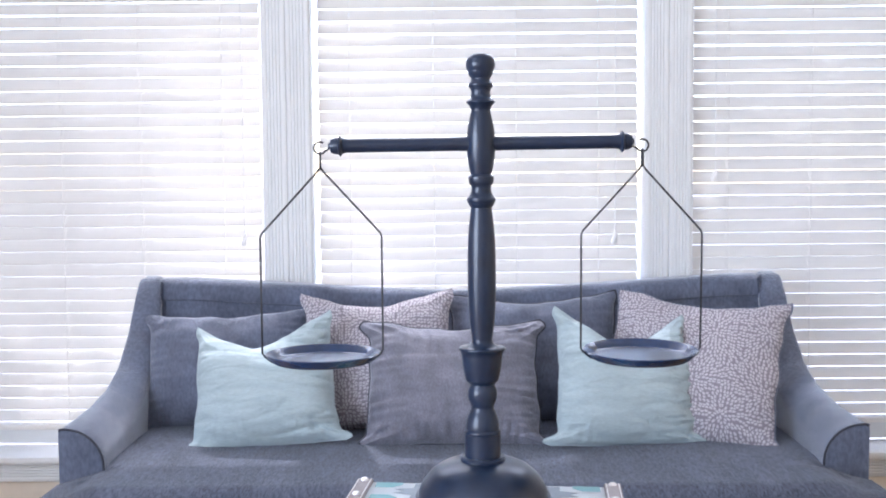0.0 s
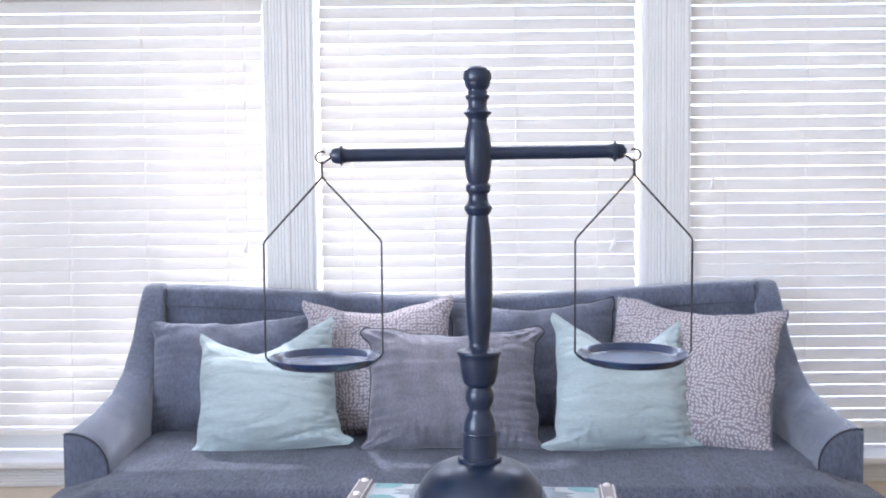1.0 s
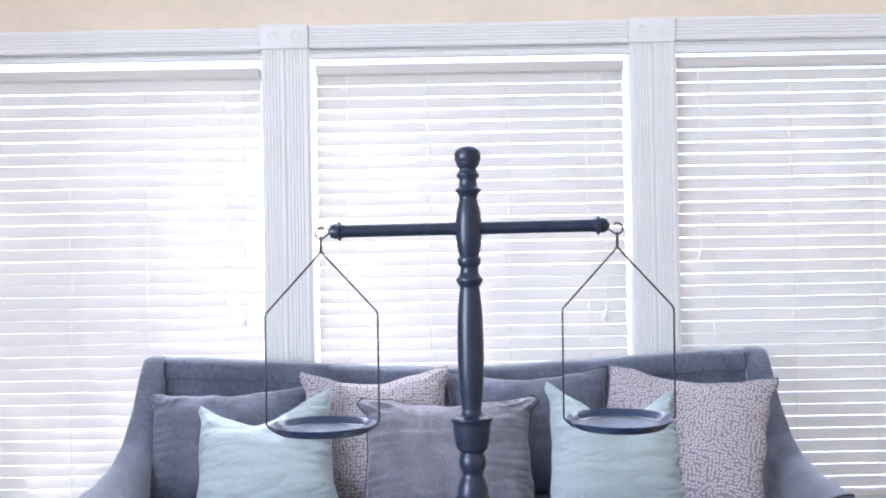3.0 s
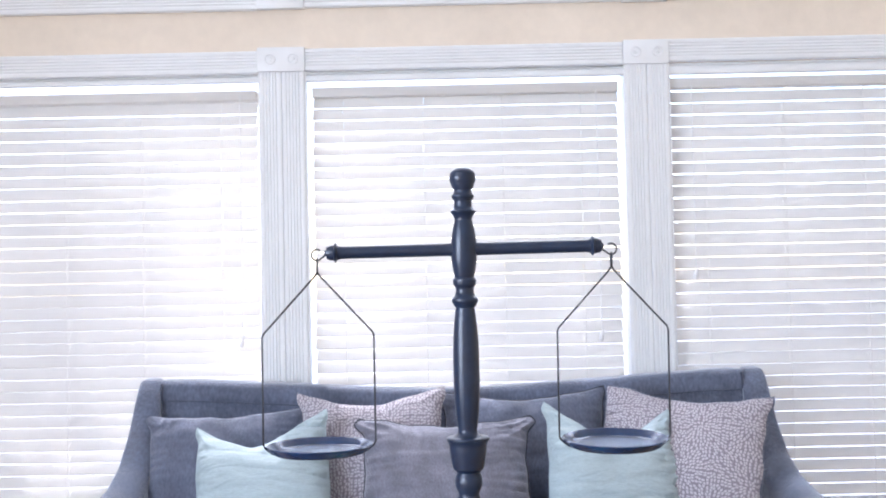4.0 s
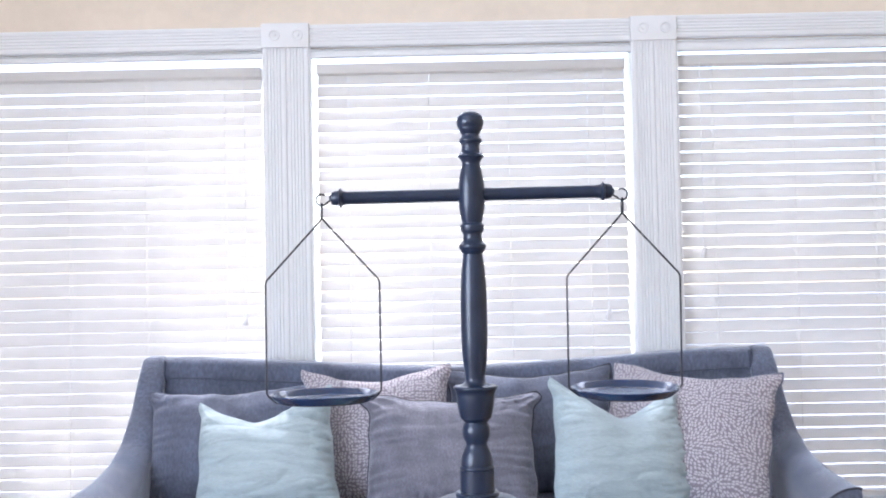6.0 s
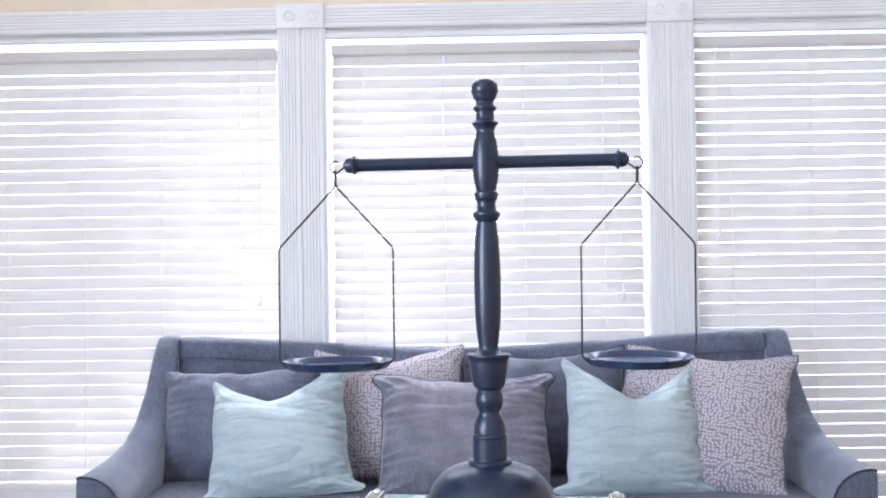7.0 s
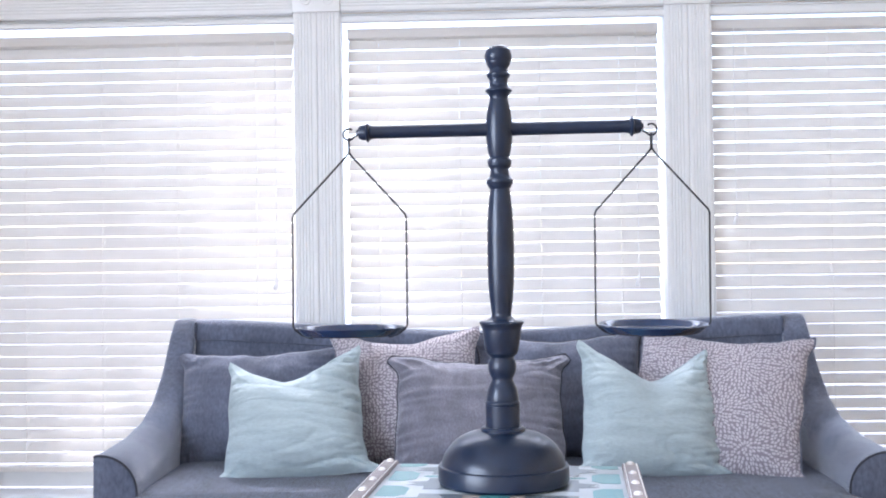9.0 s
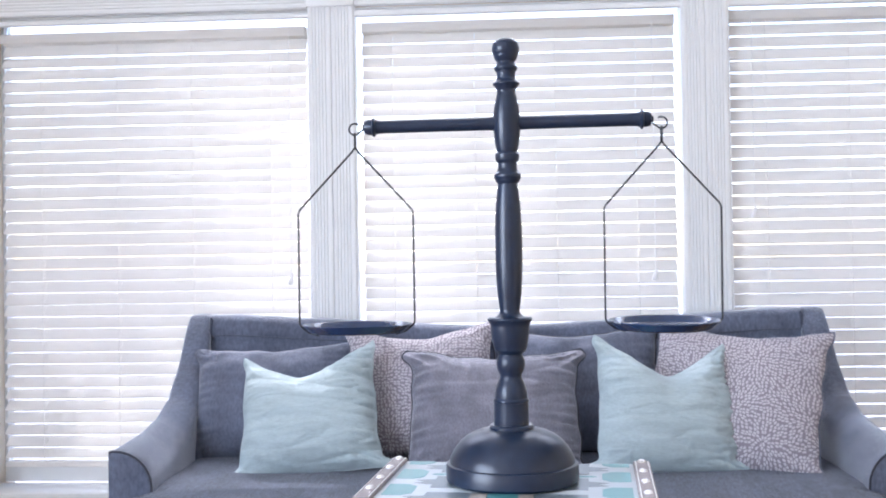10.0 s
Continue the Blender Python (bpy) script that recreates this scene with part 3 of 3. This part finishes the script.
SEAT = 0.472
pillow("slate grey velvet cushion leaning on the sofa back", M_BACK, 0.50, 0.365, 0.19, stand(-0.735, 3.19, SEAT - 0.01, 22, -2), notch=0.012, seed=1, tuck=0.04, rip_size=0.006, ears=0.014, ear_top=1.0)
pillow("slate grey velvet cushion with piped edge behind others", M_BACK, 0.52, 0.405, 0.17, stand(0.215, 3.24, SEAT - 0.01, 17, -1), notch=0.028, notch_at=0.05, piping=M_PIPE, seed=2)
pillow("taupe cushion printed with small pale petals", M_PRINT, 0.455, 0.43, 0.16, stand(-0.262, 3.11, SEAT - 0.005, 22, -2), notch=0.034, notch_at=-0.15, seed=3, tuck=0.07, ears=0.012, ear_top=0.8, pleat=0.006)
pillow("taupe petal print cushion leaning against the arm", M_PRINT, 0.500, 0.452, 0.16, stand(0.601, 2.985, SEAT - 0.005, 30, 3.4, -22), notch=0.034, notch_at=0.15, piping=M_BACK, seed=4, tuck=0.05, pleat=0.006)
pillow("mint green linen cushion with a chopped top", M_MINT, 0.41, 0.385, 0.20, stand(-0.566, 2.945, SEAT - 0.004, 25, -5), notch=0.094, notch_at=-0.06, drop=(0.022, 0.002), pleat=0.006, seed=5, ears=0.035, taper=0.93, tuck=0.012, wrinkle=0.019)
pillow("mint green linen cushion, crumpled, chopped at the top", M_MINT, 0.415, 0.395, 0.20, stand(0.446, 2.930, SEAT - 0.004, 22, 3.5, 11), notch=0.116, notch_at=0.03, drop=(0.0, 0.014), pleat=0.008, seed=6, ears=0.045, taper=0.90, tuck=0.012, wrinkle=0.019)
pillow("grey velvet cushion with dark piped edge", M_GREY, 0.490, 0.36, 0.20, stand(-0.043, 2.945, SEAT - 0.004, 23, 0), piping=M_PIPE, notch=0.022, notch_at=0.0, seed=7, wrinkle=0.014, rip_size=0.009, pleat=0.016, tuck=0.03, ears=0.020, ear_top=1.2)


# ---- coffee table and trunk ----
table = thing("coffee_table", "low dark wooden table under the trunk", "table", pose(0, 1.475, 0))
part("tabletop", box(-0.55, 0.55, -0.33, 0.33, 0.435, 0.470, 0.006), M_WOOD, table)
for sx in (-0.48, 0.48):
    for sy in (-0.27, 0.27):
        part("leg", box(sx - 0.03, sx + 0.03, sy - 0.03, sy + 0.03, 0, 0.435, 0.004), M_WOOD, table)

TZ = 0.765
trunk = thing("trunk", "small trunk in teal, grey and white lattice vinyl", "trunk", pose(-0.0065, 1.475, 0.470, 0, 0, -5.3))
W, D, HT = 0.188, 0.126, TZ - 0.470
part("body", box(-W, W, -D, D, 0, HT - 0.085, 0.004), M_VWHITE, trunk)
lid = part("lid", box(-W, W, -D, D, HT - 0.083, HT - 0.0014, 0.004), M_VWHITE, trunk)


def inlay(name, outline, mat, z=HT - 0.0011, thick=0.0014):
    """A thin flat piece of the lid's pattern."""
    bm = bmesh.new()
    low = [bm.verts.new((x, y, z - thick)) for x, y in outline]
    high = [bm.verts.new((x, y, z)) for x, y in outline]
    n = len(outline)
    for k in range(n):
        bm.faces.new((low[k], low[(k + 1) % n], high[(k + 1) % n], high[k]))
    bm.faces.new(low)
    bm.faces.new(high)
    return part(name, bm, mat, lid, smooth=False)


PERIOD = 0.098
for k in range(3):
    c = 0.083 - PERIOD * k
    lo, hi = max(c - 0.036, -D + 0.003), min(c + 0.036, D - 0.003)
    inlay("grey_tile", [(-0.104, lo), (0.104, lo), (0.104, c - 0.016), (0.131, c - 0.009), (0.117, c), (0.131, c + 0.009), (0.104, c + 0.016), (0.104, hi), (-0.104, hi),
                        (-0.104, c + 0.016), (-0.131, c + 0.009), (-0.117, c), (-0.131, c - 0.009), (-0.104, c - 0.016)], M_VGREY)
for k in range(4):
    c = 0.083 + PERIOD / 2 - PERIOD * k
    lo, hi = max(c - 0.032, -D + 0.003), min(c + 0.032, D - 0.003)
    if hi - lo < 0.01:
        continue
    for s in (-1, 1):
        inlay("teal_tile", [(s * 0.122, max(lo, c - 0.019)), (s * 0.135, lo), (s * 0.161, lo), (s * 0.161, hi), (s * 0.135, hi), (s * 0.122, min(hi, c + 0.019))], M_VTEAL)
    if lo < c - 0.006 and hi > c + 0.006 and c > -0.06:
        inlay("teal_bar", [(-0.110, c - 0.005), (0.110, c - 0.005), (0.115, c), (0.110, c + 0.005), (-0.110, c + 0.005), (-0.115, c)], M_VTEAL)
inlay("teal_tile", [(-0.022, -0.123), (0.016, -0.123), (0.016, -0.092), (-0.022, -0.092)], M_VTEAL, HT + 0.0012)
for a, b in ((-0.044, -0.023), (0.017, 0.036)):
    inlay("cream_tile", [(a, -0.123), (b, -0.123), (b, -0.092), (a, -0.092)], M_VCREAM, HT + 0.0012)
for s in (-1, 1):
    x0, x1 = sorted((s * (W + 0.003), s * (W - 0.021)))
    bm = box(x0, x1, -D - 0.003, D + 0.003, HT - 0.084, HT + 0.003, 0.0025)
    strap = part("strap", bm, M_STRAP, lid, "taupe leather edge strap")
    for e in (x0 + 0.003, x1 - 0.003):
        part("stitching", tube([(e, -D, HT + 0.0032), (e, 0, HT + 0.0034), (e, D, HT + 0.0032)], 0.0007, 5), M_CORD, strap)
    for k in range(4):
        bm = lathe([(0.0062, 0.0), (0.0058, 0.0018), (0.0042, 0.0034), (0.0015, 0.0042)], 16)
        p = part("nailhead", bm, M_NAIL, strap)
        p.location = ((x0 + x1) / 2, D - 0.006 - 0.066 * k, HT + 0.0028)
    bm = box(x0, x1, -D - 0.003, D + 0.003, 0.0, HT - 0.086, 0.0025)
    part("strap", bm, M_STRAP, trunk, "taupe leather edge strap")

# ---- balance scale ----
PX, PY = -0.005, 1.472
scale = thing("balance_scale", "black painted balance scale with turned wooden column", "scale", pose(PX, PY, TZ + 0.0012))


def turned(elements, start):
    """Radius and height of a turned column from its elements, foot first: height, lower, middle and upper radius in
    millimetres, and how full the swelling or hollow between them is."""
    out, z = [], start
    for h, r0, mid, r1, full in elements:
        for k in range(9):
            t = k / 8
            r = r0 + (r1 - r0) * t + (mid - (r0 + r1) / 2) * (1 - abs(2 * t - 1) ** full)
            out.append((r / 1000, z + t * h / 1000))
        z += h / 1000 + 0.00002
    return out


FOOT = [(35.2, 23.6, 23.6, 23.6, 2), (5.9, 23.2, 24.1, 22.1, 2), (25.7, 22.1, 20.6, 15.4, 2), (6.6, 15.4, 14.6, 15.4, 2),
        (26.5, 15.4, 19.4, 15.8, 2.2), (6.0, 15.8, 18.6, 21.6, 2), (31.5, 21.6, 25.0, 26.6, 2), (8.3, 26.6, 27.6, 29.8, 2),
        (4.0, 29.9, 30.6, 29.0, 3)]
SHAFT = [(10.3, 21.0, 14.8, 13.5, 1.6), (171.0, 13.5, 18.5, 13.4, 2.8), (5.5, 12.8, 15.4, 16.6, 2), (7.6, 16.6, 18.6, 18.2, 2),
         (9.6, 18.2, 14.3, 12.9, 2), (6.3, 12.9, 12.7, 13.3, 2), (3.8, 13.3, 14.8, 15.8, 2), (7.2, 15.8, 16.4, 16.4, 2),
         (3.3, 16.4, 15.2, 13.9, 2)]
HEAD_TURNING = [(80.7, 13.7, 18.6, 12.4, 2), (10.1, 12.6, 13.5, 17.2, 2), (3.0, 17.2, 18.5, 18.2, 2), (8.3, 18.2, 14.1, 12.8, 2),
                (7.8, 12.8, 12.5, 13.4, 2), (1.8, 13.4, 14.7, 15.0, 2), (4.3, 15.0, 15.9, 15.6, 2), (7.0, 15.6, 13.2, 12.3, 2),
                (8.8, 12.3, 15.2, 16.6, 2), (13.9, 16.6, 18.8, 17.8, 2), (8.3, 17.8, 15.7, 9.5, 2)]
part("base", lathe([(0.030, 0.001), (0.088, 0.0), (0.0898, 0.003), (0.0898, 0.0205), (0.0885, 0.0235), (0.0852, 0.0245), (0.0840, 0.031), (0.0805, 0.0385), (0.0757, 0.0455), (0.0700, 0.0525), (0.061, 0.0598),
                    (0.050, 0.0650), (0.0365, 0.0688), (0.0300, 0.0694), (0.0300, 0.0730), (0.0280, 0.0748), (0.020, 0.0748)], 72), M_BLACK, scale, sharp=30)
part("column", lathe(turned(FOOT + SHAFT + HEAD_TURNING, 0.0695), 48), M_BLACK, scale, sharp=35)
BZ = 1.2485 - TZ
for s in (-1, 1):
    arm = lathe([(0.0105, 0.012), (0.0092, 0.020), (0.0088, 0.03), (0.0088, 0.172), (0.0092, 0.176), (0.0105, 0.180)], 24)
    p = part("beam", arm, M_BLACK, scale)
    p.matrix_local = pose(0, 0, BZ, 0, 90 * s - 0.4, 0)
    cap = lathe([(0.0088, 0.178), (0.0135, 0.1815), (0.0138, 0.1828), (0.0110, 0.1845), (0.0103, 0.190), (0.0085, 0.1945), (0.0045, 0.1955), (0.0040, 0.1975), (0.0015, 0.198)], 24)
    c = part("end_cap", cap, M_BLACK, p)
    pts = [(s * 0.196, 0, BZ - 0.004)]
    for k in range(17):
        a = radians(215 + 270 * k / 16)
        pts.append((s * (0.2085 + 0.0078 * math.cos(a)), 0, BZ - 0.0035 + 0.0078 * math.sin(a)))
    h = part("hook", tube(pts, 0.0013, 8), M_WIRE, scale, "black steel hook")


def hanging_pan(x, yaw, tilt):
    """A shallow dish in a bent wire hanger, hung from a hook by a small link. Its origin is where the link meets the hook."""
    pan = thing("scale_pan", "shallow black metal pan hanging in a wire frame", "scale pan", pose(x, PY, TZ + BZ - 0.0105, tilt, 0, yaw), group="pans of the balance scale")
    loop = []
    for k in range(20):
        a = 2 * math.pi * k / 20
        loop.append((0, 0.0032 * math.cos(a), -0.008 + 0.0105 * math.sin(a)))
    part("link", tube(loop, 0.0016, 8, closed=True), M_WIRE, pan)
    hw, top, sh, bot = 0.0785, -0.0185, -0.104, -0.2590
    pts = [(-0.052, 0, bot - 0.0148), (-0.066, 0, bot - 0.0105), (-hw + 0.003, 0, bot - 0.003), (-hw, 0, bot + 0.002), (-hw, 0, sh - 0.003), (-hw + 0.002, 0, sh + 0.002),
           (-0.004, 0, top - 0.004), (-0.0015, 0, top), (0.0015, 0, top), (0.004, 0, top - 0.004),
           (hw - 0.002, 0, sh + 0.002), (hw, 0, sh - 0.003), (hw, 0, bot + 0.002), (hw - 0.003, 0, bot - 0.003), (0.066, 0, bot - 0.0105), (0.052, 0, bot - 0.0148)]
    part("wire_frame", tube(pts, 0.00135, 8), M_WIRE, pan)
    b = bot - 0.0115
    dish = [(0.0755, b + 0.0110), (0.0742, b + 0.0120), (0.0722, b + 0.0112), (0.0648, b + 0.0046), (0.0632, b + 0.0031), (0.0610, b + 0.0025), (0.02, b + 0.0025)]
    under = [(0.02, b), (0.0628, b), (0.0660, b + 0.0018), (0.0745, b + 0.0100)]
    part("dish", lathe(list(reversed(dish)) + list(reversed(under)), 56), M_PAN, pan, sharp=50)
    return pan


hanging_pan(PX - 0.2085, 8, -0.3)
hanging_pan(PX + 0.2085, 0, 2.0)

# ---- outdoors ----
# Paving is assumed; its pale colour throws light up onto the slats.
ground = tagged(part("ground", box(-150, 150, -150, 150, -0.5, -0.2), M_BOUNCE, smooth=False), "ground outside the windows, made pale to brighten the blinds", "ground", kind="structure")


def tree(at, crown_at, spread, height, leaves, seed):
    """An unseen tree added to shade the windows: tapered trunk, forked limbs and a loose crown of small leaves in
    clumps.
    """
    r = random.Random(seed)
    t = thing("tree", "unseen leafy tree added to shade the windows", "tree", pose(*at), group="garden trees")
    c = Vector(crown_at) - Vector(at)
    bm = bmesh.new()
    fork = Vector((c.x * 0.3, c.y * 0.3, c.z * 0.55))
    secs = []
    for k in range(7):
        f = k / 6
        p, rad = fork * f, 0.17 * (1 - 0.5 * f)
        secs.append([p + Vector((rad * math.cos(a * math.pi / 5), rad * math.sin(a * math.pi / 5), 0)) for a in range(10)])
    part("trunk", loft(secs), M_BARK, t)
    clumps = []
    for k in range(34):
        while True:
            q = Vector((r.uniform(-1, 1), r.uniform(-1, 1), r.uniform(-1, 1)))
            if q.length < 1:
                break
        clumps.append((c + Vector((q.x * spread, q.y * spread, q.z * height)), r.uniform(0.25, 0.5)))
    for k in range(7):
        end = clumps[k][0]
        mid = fork.lerp(end, 0.5) + Vector((0, 0, 0.2))
        part("limb", tube([fork * 0.97, mid, end], 0.045, 8), M_BARK, t)
    verts, faces = [], []
    for k in range(leaves):
        p, rad = clumps[r.randrange(len(clumps))]
        p = p + Vector((r.gauss(0, 1), r.gauss(0, 1), r.gauss(0, 0.8))) * rad * 0.75
        u = Vector((r.gauss(0, 1), r.gauss(0, 1), r.gauss(0, 0.6))).normalized()
        w = u.orthogonal().normalized()
        size = r.uniform(0.05, 0.09)
        n0 = len(verts)
        verts += [p - u * size, p + w * size * 0.45, p + u * size, p - w * size * 0.45]
        faces.append((n0, n0 + 1, n0 + 2, n0 + 3))
    me = bpy.data.meshes.new("mesh")
    me.from_pydata([tuple(v) for v in verts], [], faces)
    me.materials.append(M_LEAF)
    crown = new("crown", me)
    crown.parent = t


# Unseen crowns, placed so that sun reaches only parts of the blinds.
tree((-6.4, 8.8, -0.2), (-3.20, 8.0, 7.0), 0.65, 1.8, 2600, 3)
tree((5.6, 8.6, -0.2), (0.85, 8.0, 6.7), 2.4, 1.8, 20000, 4)
